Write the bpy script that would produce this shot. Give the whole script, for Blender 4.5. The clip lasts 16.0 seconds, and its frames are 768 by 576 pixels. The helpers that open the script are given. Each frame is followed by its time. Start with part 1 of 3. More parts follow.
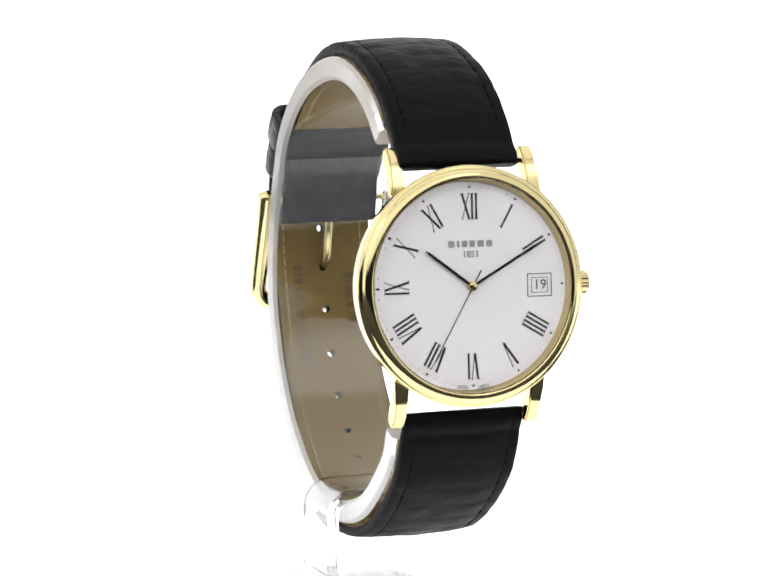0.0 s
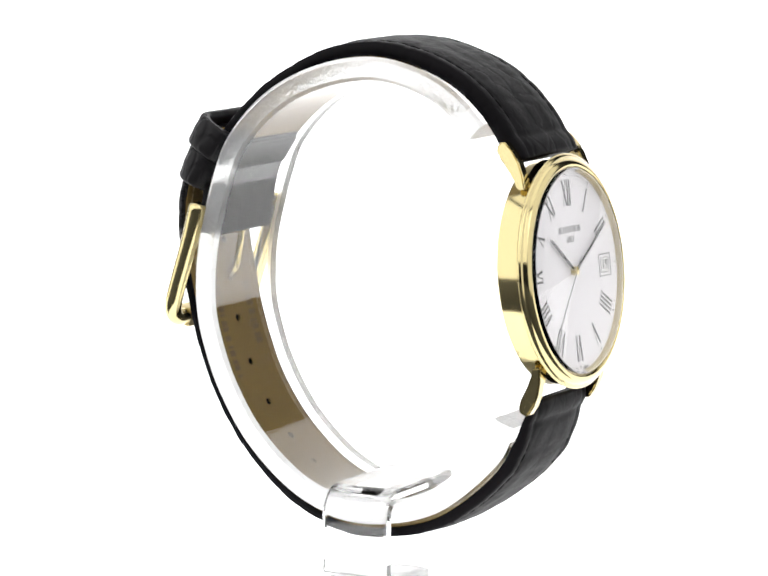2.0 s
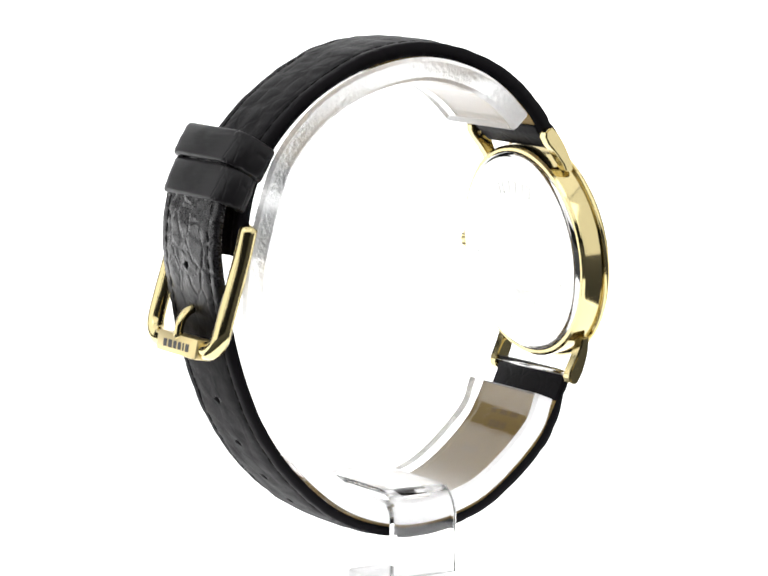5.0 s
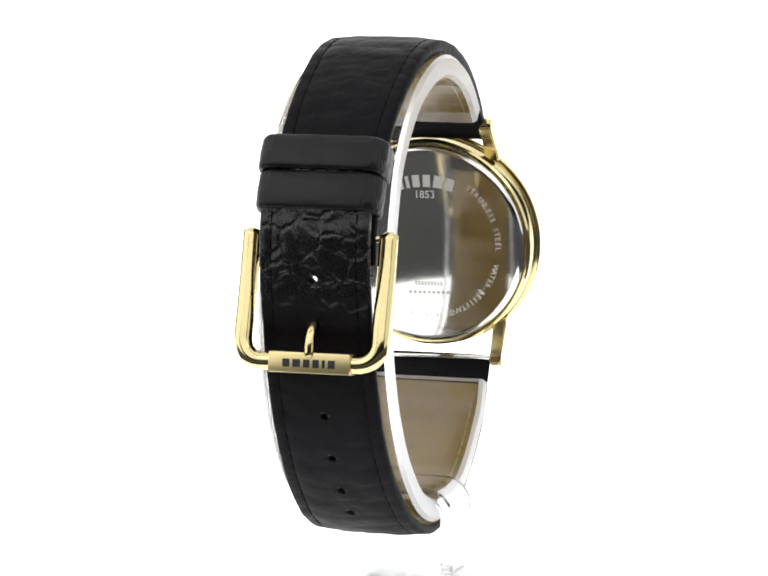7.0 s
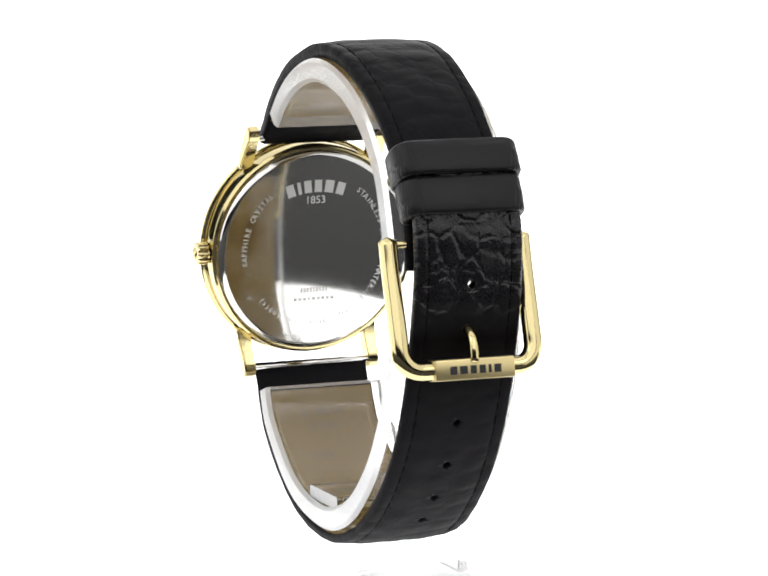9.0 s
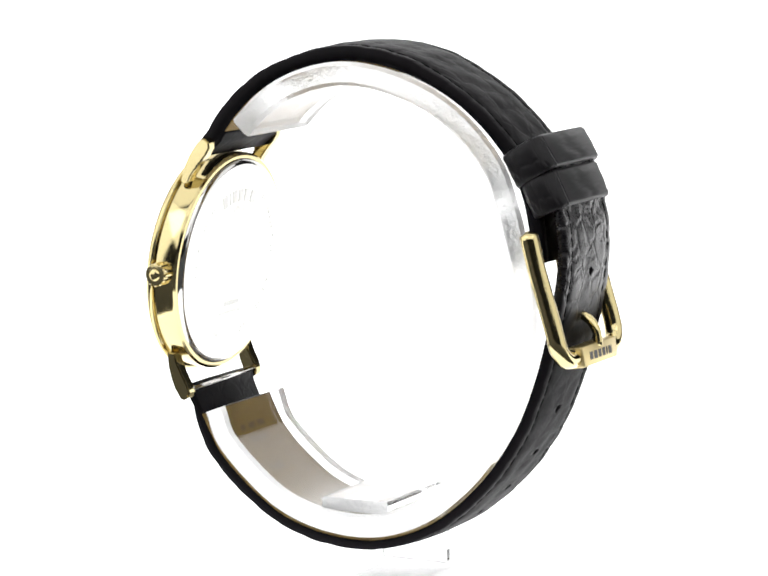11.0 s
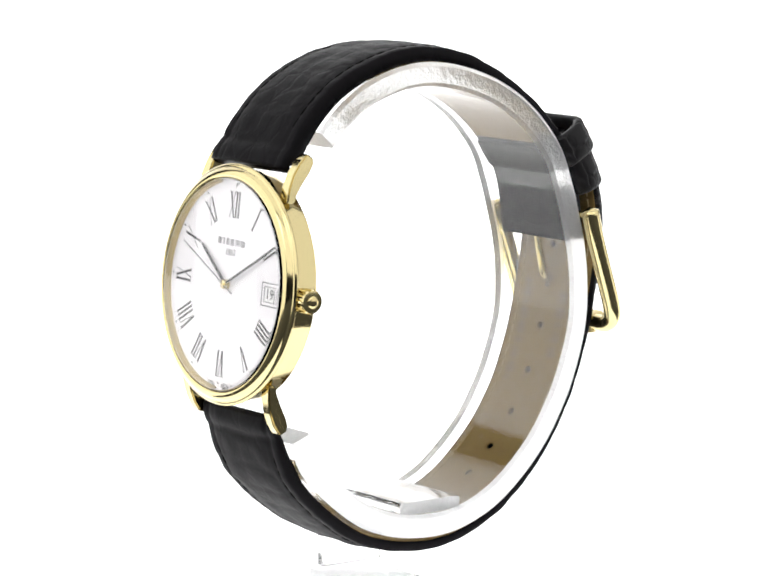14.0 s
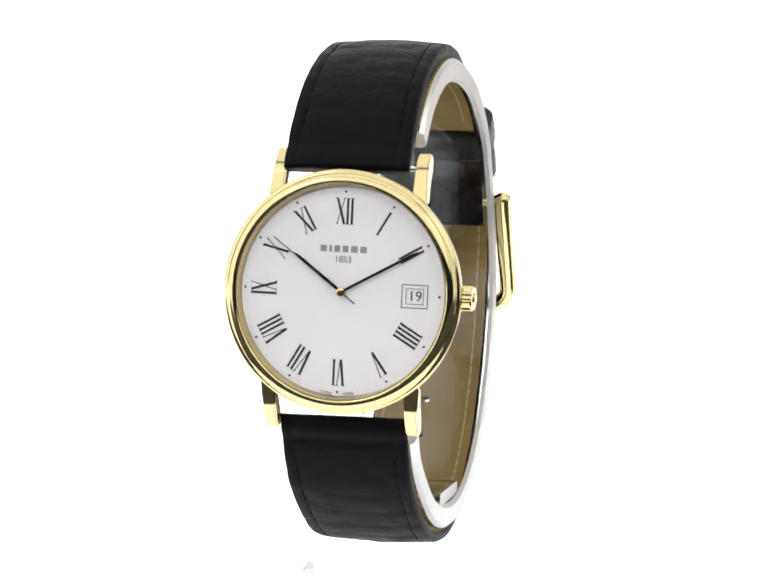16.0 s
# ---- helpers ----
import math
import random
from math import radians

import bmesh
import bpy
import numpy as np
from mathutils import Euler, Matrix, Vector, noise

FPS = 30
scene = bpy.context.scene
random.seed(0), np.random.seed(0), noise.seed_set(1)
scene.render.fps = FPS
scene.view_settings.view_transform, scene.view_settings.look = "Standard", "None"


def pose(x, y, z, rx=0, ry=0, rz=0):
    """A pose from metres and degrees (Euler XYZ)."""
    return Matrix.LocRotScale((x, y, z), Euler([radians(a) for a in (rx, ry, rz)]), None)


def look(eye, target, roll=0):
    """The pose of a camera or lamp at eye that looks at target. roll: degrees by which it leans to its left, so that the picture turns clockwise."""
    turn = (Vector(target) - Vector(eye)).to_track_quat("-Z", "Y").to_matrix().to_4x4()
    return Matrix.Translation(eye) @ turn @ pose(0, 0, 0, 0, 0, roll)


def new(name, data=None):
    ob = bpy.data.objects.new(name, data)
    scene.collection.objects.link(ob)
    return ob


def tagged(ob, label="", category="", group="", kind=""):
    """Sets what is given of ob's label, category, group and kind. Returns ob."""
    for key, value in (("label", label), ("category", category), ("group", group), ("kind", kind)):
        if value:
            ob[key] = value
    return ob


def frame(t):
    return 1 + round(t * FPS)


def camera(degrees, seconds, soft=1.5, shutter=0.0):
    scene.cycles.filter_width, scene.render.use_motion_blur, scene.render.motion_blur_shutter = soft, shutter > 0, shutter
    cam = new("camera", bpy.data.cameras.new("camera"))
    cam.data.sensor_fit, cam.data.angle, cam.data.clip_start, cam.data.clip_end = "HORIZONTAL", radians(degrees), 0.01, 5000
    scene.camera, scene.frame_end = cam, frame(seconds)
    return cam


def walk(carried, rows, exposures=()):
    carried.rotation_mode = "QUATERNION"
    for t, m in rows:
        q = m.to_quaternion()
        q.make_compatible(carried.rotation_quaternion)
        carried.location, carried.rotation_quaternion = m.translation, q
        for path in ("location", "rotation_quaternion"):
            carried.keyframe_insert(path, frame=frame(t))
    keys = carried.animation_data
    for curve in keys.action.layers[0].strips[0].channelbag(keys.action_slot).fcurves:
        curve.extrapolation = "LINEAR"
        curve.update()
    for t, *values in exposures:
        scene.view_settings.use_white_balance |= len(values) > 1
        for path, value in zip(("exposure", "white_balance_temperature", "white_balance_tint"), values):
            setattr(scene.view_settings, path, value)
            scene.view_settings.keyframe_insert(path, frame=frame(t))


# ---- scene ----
MM = 0.001
AIM = 0.046                      # height of the view's centre over the turntable

# ---- camera ----
cam = camera(13.065, 16.0, soft=1.9)
PITCH, DIST = radians(8.017), 0.5014
EYE = (0, -DIST * math.cos(PITCH), AIM + DIST * math.sin(PITCH))
walk(cam, [(0.0, look(EYE, (0, 0, AIM))), (16.0, look(EYE, (0, 0, AIM)))])

# The turntable: seconds, degrees, drift of its axis in mm
TURN = [
    (0.0, 21.52, -0.62, 2.25, -0.04), (0.5, 31.32, -0.20, 2.40, -0.00), (1.0, 41.25, 0.10, 2.49, 0.04),
    (1.5, 51.42, 0.29, 2.55, 0.13), (2.0, 61.53, 0.49, 2.53, 0.16), (2.5, 71.03, 0.62, 2.53, 0.14),
    (3.0, 80.44, 0.67, 2.68, 0.08), (3.5, 90.15, 0.68, 2.92, 0.00), (4.0, 100.28, 0.69, 3.13, -0.07),
    (4.2, 104.43, 0.71, 3.19, -0.07), (6.3, 148.79, 1.28, 3.08, 0.04), (6.5, 152.89, 1.38, 2.93, 0.04),
    (7.0, 162.90, 1.70, 2.23, 0.06), (7.5, 172.87, 2.17, 1.22, 0.04), (8.0, 183.10, 2.19, 0.13, 0.00),
    (8.5, 192.83, 1.60, -0.87, 0.00), (9.0, 202.85, 1.02, -1.78, -0.03), (9.2, 206.90, 0.90, -2.03, -0.03),
    (11.3, 249.43, 0.59, -3.07, 0.06), (11.5, 253.55, 0.58, -3.18, 0.05), (12.0, 264.09, 0.57, -3.52, 0.01),
    (12.5, 274.79, 0.51, -3.82, 0.02), (13.0, 285.35, 0.45, -4.06, 0.06), (13.5, 295.63, 0.39, -4.13, 0.09),
    (14.0, 305.72, 0.36, -4.00, 0.07), (14.5, 315.62, 0.20, -3.52, 0.06), (15.0, 325.66, -0.04, -2.58, 0.02),
    (15.5, 335.66, -0.40, -1.39, -0.05), (16.0, 345.55, -0.86, -0.12, -0.14)]

# ---- light ----
world = bpy.data.worlds.new("studio")
scene.world = world
world.use_nodes = True
world.node_tree.nodes["Background"].inputs[0].default_value = (0.9, 0.95, 1.0, 1)
world.node_tree.nodes["Background"].inputs[1].default_value = 0.02
scene.view_settings.exposure = 0.0


def softbox(name, eye, target, w, h, power, colour=(1, 1, 1)):
    lamp = bpy.data.lights.new(name, "AREA")
    lamp.shape, lamp.size, lamp.size_y, lamp.energy, lamp.color = "RECTANGLE", w, h, power, colour
    ob = new(name, lamp)
    ob.matrix_world = look(eye, target)
    return ob


WATCH = (0, 0, AIM)
softbox("softbox_front", (0, -1.05, 0.95), WATCH, 2.4, 1.2, 15.3)
softbox("softbox_left", (-0.85, -0.10, 0.45), WATCH, 1.3, 1.1, 8.4)
softbox("softbox_right", (0.85, -0.10, 0.45), WATCH, 1.3, 1.1, 5.8)
softbox("softbox_top", (0, 0.15, 1.15), WATCH, 1.5, 1.3, 9.5)


# ---- materials ----
def material(name, colour, rough=0.5, metal=0.0, **more):
    m = bpy.data.materials.new(name)
    m.use_nodes = True
    b = m.node_tree.nodes["Principled BSDF"]
    b.inputs["Base Color"].default_value = (*colour, 1)
    b.inputs["Roughness"].default_value = rough
    b.inputs["Metallic"].default_value = metal
    for key, value in more.items():
        b.inputs[key.replace("_", " ")].default_value = value
    return m


def node(m, kind, **values):
    n = m.node_tree.nodes.new(kind)
    for key, value in values.items():
        n.inputs[key.replace("_", " ")].default_value = value
    return n


def join(m, a, out, b, into):
    m.node_tree.links.new(a.outputs[out], b.inputs[into])


def grain(m, scale, strength, distance, detail=4.0, rough=None):
    """Fine noise relief, and a roughness that varies with it."""
    b = m.node_tree.nodes["Principled BSDF"]
    co = node(m, "ShaderNodeTexCoord")
    n = node(m, "ShaderNodeTexNoise", Scale=scale, Detail=detail)
    join(m, co, "Object", n, "Vector")
    bump = node(m, "ShaderNodeBump", Strength=strength, Distance=distance)
    join(m, n, "Fac", bump, "Height")
    join(m, bump, "Normal", b, "Normal")
    if rough:
        r = node(m, "ShaderNodeMapRange", To_Min=rough[0], To_Max=rough[1])
        join(m, n, "Fac", r, "Value")
        join(m, r, "Result", b, "Roughness")
    return n


GOLD = material("gold_plate", (0.58, 0.49, 0.255), 0.1, 1.0)
grain(GOLD, 900, 0.025, 0.0001, rough=(0.07, 0.13))
GOLD_SATIN = material("gold_satin", (0.62, 0.51, 0.26), 0.38, 1.0)
grain(GOLD_SATIN, 1500, 0.06, 0.0001)
STEEL = material("polished_steel", (0.62, 0.61, 0.59), 0.06, 1.0)
grain(STEEL, 700, 0.015, 0.0001, rough=(0.04, 0.1))
ENGRAVED = material("engraved_steel", (0.62, 0.615, 0.60), 0.5, 1.0)
ENAMEL = material("dial_white", (0.86, 0.835, 0.85), 0.45)
grain(ENAMEL, 4000, 0.03, 0.00005)
INK = material("black_print", (0.012, 0.012, 0.014), 0.4)
GREY_INK = material("grey_print", (0.12, 0.115, 0.12), 0.5)
BRAND_INK = material("pale_grey_print", (0.30, 0.29, 0.30), 0.5)
HAND = material("black_lacquer", (0.01, 0.01, 0.012), 0.25)
THREAD = material("black_thread", (0.004, 0.004, 0.004), 0.9, Specular_IOR_Level=0.05)
TAN_THREAD = material("tan_thread", (0.46, 0.36, 0.2), 0.8)


def leather(name, colour, rough, depth, scaled=None, flat=0.12):
    """Black leather with faint creased scales and fine grain; scaled: the stretch along the strap, in metres, where the scales stand out and shine."""
    m = material(name, colour, rough, Specular_IOR_Level=0.10)
    b = m.node_tree.nodes["Principled BSDF"]
    uv = node(m, "ShaderNodeTexCoord")
    warp = node(m, "ShaderNodeTexNoise", Scale=330.0, Detail=3.0)
    join(m, uv, "UV", warp, "Vector")
    mix = node(m, "ShaderNodeMixRGB", Fac=0.0022)
    mix.blend_type = "ADD"
    join(m, uv, "UV", mix, "Color1")
    join(m, warp, "Color", mix, "Color2")
    cells = node(m, "ShaderNodeTexVoronoi", Scale=280.0)
    cells.feature = "DISTANCE_TO_EDGE"
    join(m, mix, "Color", cells, "Vector")
    edge = node(m, "ShaderNodeMapRange", From_Max=0.17)
    edge.interpolation_type = "SMOOTHSTEP"
    join(m, cells, "Distance", edge, "Value")
    fine = node(m, "ShaderNodeTexNoise", Scale=2600.0, Detail=5.0)
    join(m, uv, "UV", fine, "Vector")
    soft = node(m, "ShaderNodeTexNoise", Scale=420.0, Detail=2.0)
    join(m, uv, "UV", soft, "Vector")
    if scaled:
        sep = node(m, "ShaderNodeSeparateXYZ")
        join(m, uv, "UV", sep, "Vector")
        up = node(m, "ShaderNodeMapRange", From_Min=scaled[0], From_Max=scaled[0] + 0.006, To_Min=0.12, To_Max=1.0)
        join(m, sep, "X", up, "Value")
        gain = up
    else:
        gain = node(m, "ShaderNodeValue")
        gain.outputs[0].default_value = flat
    gain_out = "Result" if scaled else "Value"

    def maths(op, a, ao, second):
        n = node(m, "ShaderNodeMath")
        n.operation = op
        join(m, a, ao, n, 0)
        if isinstance(second, tuple):
            join(m, second[0], second[1], n, 1)
        else:
            n.inputs[1].default_value = second
        return n
    relief = maths("MULTIPLY", edge, "Result", (gain, gain_out))
    swell = maths("MULTIPLY", maths("MULTIPLY", soft, "Fac", (gain, gain_out)), "Value", 0.55)
    total = maths("ADD", maths("ADD", relief, "Value", (swell, "Value")), "Value", (maths("MULTIPLY", fine, "Fac", 0.035), "Value"))
    bump = node(m, "ShaderNodeBump", Strength=0.9, Distance=depth)
    join(m, total, "Value", bump, "Height")
    join(m, bump, "Normal", b, "Normal")
    r = node(m, "ShaderNodeMapRange", To_Min=rough - 0.08, To_Max=rough + 0.16)
    join(m, fine, "Fac", r, "Value")
    shine = maths("SUBTRACT", r, "Result", (maths("MULTIPLY", gain, gain_out, 0.24), "Value"))
    join(m, shine, "Value", b, "Roughness")
    join(m, maths("MULTIPLY", gain, gain_out, 0.34), "Value", b, "Specular IOR Level")
    return m


LEATHER = leather("black_leather", (0.0045, 0.004, 0.005), 0.46, 0.00024, flat=0.15)
LEATHER_GLOSS = leather("black_scaled_leather", (0.0045, 0.004, 0.005), 0.48, 0.00015, (0.0905,))
LOOP = leather("black_loop_leather", (0.008, 0.0075, 0.0085), 0.42, 0.00016, flat=0.5)
LINING = material("tan_lining", (0.17, 0.115, 0.045), 0.6, Specular_IOR_Level=0.25)
nz = grain(LINING, 1800, 0.25, 0.0001)
blot = node(LINING, "ShaderNodeTexNoise", Scale=120.0, Detail=3.0)
ramp = node(LINING, "ShaderNodeMixRGB", Color1=(0.205, 0.135, 0.042, 1), Color2=(0.285, 0.195, 0.068, 1))
join(LINING, blot, "Fac", ramp, "Fac")
join(LINING, ramp, "Color", LINING.node_tree.nodes["Principled BSDF"], "Base Color")
LINING_PRINT = material("brown_stamp", (0.175, 0.115, 0.04), 0.6)

ACRYLIC = material("clear_acrylic", (0.99, 0.99, 0.99), 0.02, 0.0, IOR=1.37, Transmission_Weight=1.0)
grain(ACRYLIC, 400, 0.08, 0.0001)
FROSTED = material("frosted_acrylic_edge", (0.97, 0.97, 0.97), 0.4, 0.0, IOR=1.49, Transmission_Weight=0.75)
grain(FROSTED, 1400, 0.9, 0.0003)
CLEAR = material("clear_cast_acrylic", (0.98, 0.98, 0.98), 0.01, 0.0, IOR=1.49, Transmission_Weight=1.0)
CRYSTAL = material("sapphire_crystal", (1, 1, 1), 0.0, 0.0, IOR=1.3, Transmission_Weight=1.0)
DARK = material("dark_studio_wall", (0.02, 0.02, 0.021), 0.8)
grain(DARK, 6, 0.2, 0.01)
# Plain white surface; emission added so backdrop and turntable come out pure white.
GLOW = material("white_added_glow", (0.85, 0.85, 0.85), 0.35, 0.0, Emission_Color=(1.0, 1.0, 1.0, 1), Emission_Strength=1.25)
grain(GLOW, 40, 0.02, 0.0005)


# ---- building helpers ----
def part(name, bm, mat, parent, label="", smooth=True):
    me = bpy.data.meshes.new(name)
    bmesh.ops.recalc_face_normals(bm, faces=bm.faces)
    for f in bm.faces:
        f.smooth = smooth
    bm.to_mesh(me)
    bm.free()
    me.materials.append(mat)
    ob = new(name, me)
    ob.parent = parent
    if label:
        ob["label"] = label
    return ob


def sharp(ob, degrees=35):
    """Flat facets where the surface turns by more than that."""
    me = ob.data
    bm = bmesh.new()
    bm.from_mesh(me)
    for e in bm.edges:
        e.smooth = not (len(e.link_faces) == 2 and e.calc_face_angle(0) > radians(degrees))
    bm.to_mesh(me)
    bm.free()
    return ob


def box(bm, cx, cy, cz, sx, sy, sz, m=None, bevel=0.0):
    made = bmesh.ops.create_cube(bm, size=1, matrix=(m or Matrix()) @ Matrix.Translation((cx, cy, cz)) @ Matrix.Diagonal((sx, sy, sz, 1)))
    if bevel:
        edges = {e for v in made["verts"] for e in v.link_edges}
        bmesh.ops.bevel(bm, geom=list(edges), offset=bevel, segments=2, affect="EDGES", profile=0.5)
    return bm


def lathe(bm, profile, m, steps=128, close=False):
    """Turns (radius, height) pairs round m's z axis."""
    rings = []
    for r, h in profile:
        if r < 1e-9:
            rings.append([bm.verts.new(m @ Vector((0, 0, h)))])
        else:
            rings.append([bm.verts.new(m @ Vector((r * math.cos(2 * math.pi * k / steps), r * math.sin(2 * math.pi * k / steps), h))) for k in range(steps)])
    pairs = list(zip(rings, rings[1:])) + ([(rings[-1], rings[0])] if close else [])
    for a, b in pairs:
        for k in range(steps):
            n = (k + 1) % steps
            if len(a) == 1 and len(b) > 1:
                bm.faces.new((a[0], b[k], b[n]))
            elif len(b) == 1 and len(a) > 1:
                bm.faces.new((a[k], a[n], b[0]))
            elif len(a) > 1:
                bm.faces.new((a[k], a[n], b[n], b[k]))
    return bm


def spline(points, step):
    """Even points along a smooth curve through the given ones."""
    p = [Vector(q) for q in points]
    p = [2 * p[0] - p[1], *p, 2 * p[-1] - p[-2]]
    fine = []
    for i in range(1, len(p) - 2):
        for k in range(24):
            t = k / 24
            a, b, c, d = p[i - 1], p[i], p[i + 1], p[i + 2]
            fine.append(0.5 * (2 * b + (c - a) * t + (2 * a - 5 * b + 4 * c - d) * t * t + (3 * b - a - 3 * c + d) * t ** 3))
    fine.append(p[-2])
    run = [0.0]
    for a, b in zip(fine, fine[1:]):
        run.append(run[-1] + (b - a).length)
    n = max(2, round(run[-1] / step))
    out, k = [], 0
    for i in range(n + 1):
        s = run[-1] * i / n
        while k < len(run) - 2 and run[k + 1] < s:
            k += 1
        w = (s - run[k]) / max(run[k + 1] - run[k], 1e-9)
        out.append(fine[k].lerp(fine[k + 1], w))
    return out, run[-1]


def frames(points):
    """Points of the strap's plane (y, z) with the way along and the way out."""
    out = []
    for i, p in enumerate(points):
        t = (points[min(i + 1, len(points) - 1)] - points[max(i - 1, 0)]).normalized()
        n = Vector((t.y, -t.x))
        if n.dot(p) < 0:
            n = -n
        out.append((p, t, n))
    return out


def band(points, section, length, caps=True):
    """A strip swept along a curve; section(s) gives (across, out) pairs in mm round the strip. UVs run along it in metres."""
    bm = bmesh.new()
    layer = bm.loops.layers.uv.new("UVMap")
    fr = frames(points)
    rings, run = [], 0.0
    for i, (p, t, n) in enumerate(fr):
        if i:
            run += (p - fr[i - 1][0]).length
        sec = section(run / length)
        rings.append(([bm.verts.new(((X0 + a) * MM, (p.x + n.x * h) * MM, (p.y + n.y * h) * MM)) for a, h in sec], sec, run))
    for (a, sa, ra), (b, sb, rb) in zip(rings, rings[1:]):
        for k in range(len(a)):
            j = (k + 1) % len(a)
            f = bm.faces.new((a[k], a[j], b[j], b[k]))
            for loop, uv in zip(f.loops, ((ra, sa[k]), (ra, sa[j]), (rb, sb[j]), (rb, sb[k]))):
                loop[layer].uv = (uv[0] * MM, (uv[1][0] + 0.6 * uv[1][1]) * MM)
    if caps:
        bm.faces.new(rings[0][0])
        bm.faces.new(rings[-1][0][::-1])
    return bm


def tube(bm, points, radius, sides=12, flat=1.0):
    """A round bar along 3D points."""
    pts = [Vector(p) for p in points]
    rings, up = [], None
    for i, p in enumerate(pts):
        t = (pts[min(i + 1, len(pts) - 1)] - pts[max(i - 1, 0)]).normalized()
        if up is None:
            up = t.orthogonal().normalized()
        up = (up - t * up.dot(t)).normalized()
        side = t.cross(up)
        r = radius(i / (len(pts) - 1)) if callable(radius) else radius
        rings.append([bm.verts.new(p + r * (math.cos(2 * math.pi * k / sides) * up + flat * math.sin(2 * math.pi * k / sides) * side)) for k in range(sides)])
    for a, b in zip(rings, rings[1:]):
        for k in range(sides):
            bm.faces.new((a[k], a[(k + 1) % sides], b[(k + 1) % sides], b[k]))
    for ring, p, q in ((rings[0], pts[0], pts[1]), (rings[-1], pts[-1], pts[-2])):
        tip = bm.verts.new(p + (p - q).normalized() * (sum((v.co - p).length for v in ring) / sides) * 0.55)
        for k in range(sides):
            bm.faces.new((ring[k], ring[(k + 1) % sides], tip))
    return bm


def prism(bm, outline, w0, w1, m):
    """An outline (x, y) raised from w0 to w1 in the space of m."""
    a = [bm.verts.new(m @ Vector((x, y, w0))) for x, y in outline]
    b = [bm.verts.new(m @ Vector((x, y, w1))) for x, y in outline]
    bm.faces.new(a)
    bm.faces.new(b[::-1])
    for k in range(len(a)):
        j = (k + 1) % len(a)
        bm.faces.new((a[k], a[j], b[j], b[k]))
    return bm


def lettering(name, text, size, m, mat, parent, depth=0.02, label=""):
    """Raised writing in the built-in font, centred on m, size in mm."""
    cu = bpy.data.curves.new(name, "FONT")
    cu.body, cu.size, cu.extrude = text, size, depth
    cu.align_x, cu.align_y, cu.resolution_u = "CENTER", "CENTER", 3
    tmp = bpy.data.objects.new(name, cu)
    scene.collection.objects.link(tmp)
    bpy.context.view_layer.update()
    me = bpy.data.meshes.new_from_object(tmp)
    bpy.data.objects.remove(tmp)
    me.transform(m)
    me.materials.clear()
    me.materials.append(mat)
    ob = new(name, me)
    ob.parent = parent
    if label:
        ob["label"] = label
    return ob


def cut(ob, cutters):
    """Takes the cutter meshes out of ob for good."""
    for c in cutters:
        mod = ob.modifiers.new("hole", "BOOLEAN")
        mod.operation, mod.object, mod.solver = "DIFFERENCE", c, "EXACT"
    bpy.context.view_layer.update()
    me = bpy.data.meshes.new_from_object(ob.evaluated_get(bpy.context.evaluated_depsgraph_get()))
    ob.modifiers.clear()
    old, ob.data = ob.data, me
    bpy.data.meshes.remove(old)


# ---- studio ----
def studio():
    bm = bmesh.new()                       # sweep: level, then curving up at the back
    prof = [(0.02, -0.0105), (0.9, -0.0105)] + [(0.9 + 0.5 * math.sin(a), 0.4895 - 0.5 * math.cos(a)) for a in (radians(10 * k) for k in range(1, 10))] + [(1.4, 1.6)]
    for (y0, z0), (y1, z1) in zip(prof, prof[1:]):
        vs = [bm.verts.new(c) for c in ((-1.3, y0, z0), (1.3, y0, z0), (1.3, y1, z1), (-1.3, y1, z1))]
        bm.faces.new(vs)
    bmesh.ops.remove_doubles(bm, verts=bm.verts, dist=1e-5)
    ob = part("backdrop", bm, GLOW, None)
    sol = ob.modifiers.new("thickness", "SOLIDIFY")
    sol.thickness, sol.offset = 0.004, -1
    tagged(ob, "seamless white backdrop with added glow, sweeping up behind the watch", "backdrop", kind="structure")

    bm = bmesh.new()
    box(bm, 0, 0, -0.02, 4.0, 4.0, 0.02)
    tagged(part("floor", bm, DARK, None, smooth=False), "dark matt studio table top", "table top", kind="structure")
    for name, c, s in (("wall_front", (0, -2.0, 1), (4, 0.05, 2.1)), ("wall_back", (0, 2.0, 1), (4, 0.05, 2.1)),
                       ("wall_left", (-2.0, 0, 1), (0.05, 4.1, 2.1)), ("wall_right", (2.0, 0, 1), (0.05, 4.1, 2.1))):
        bm = bmesh.new()
        box(bm, *c, *s)
        tagged(part(name, bm, DARK, None, smooth=False), "plain dark studio wall", "wall", kind="structure")
    bm = bmesh.new()
    box(bm, 0, 0, 2.05, 4.0, 4.0, 0.05)
    tagged(part("ceiling", bm, DARK, None, smooth=False), "plain dark studio ceiling", "ceiling", kind="structure")


def turntable():
    tt = new("turntable")
    tagged(tt, "round white turntable with added glow under the display stand", "turntable")
    # Platter and rim carry the same added glow as the backdrop.
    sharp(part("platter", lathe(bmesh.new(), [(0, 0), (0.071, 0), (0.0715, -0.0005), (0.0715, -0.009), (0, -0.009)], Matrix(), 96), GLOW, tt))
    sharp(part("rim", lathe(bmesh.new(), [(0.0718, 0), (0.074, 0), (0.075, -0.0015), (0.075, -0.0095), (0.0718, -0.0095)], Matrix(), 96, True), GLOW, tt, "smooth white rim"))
    return tt


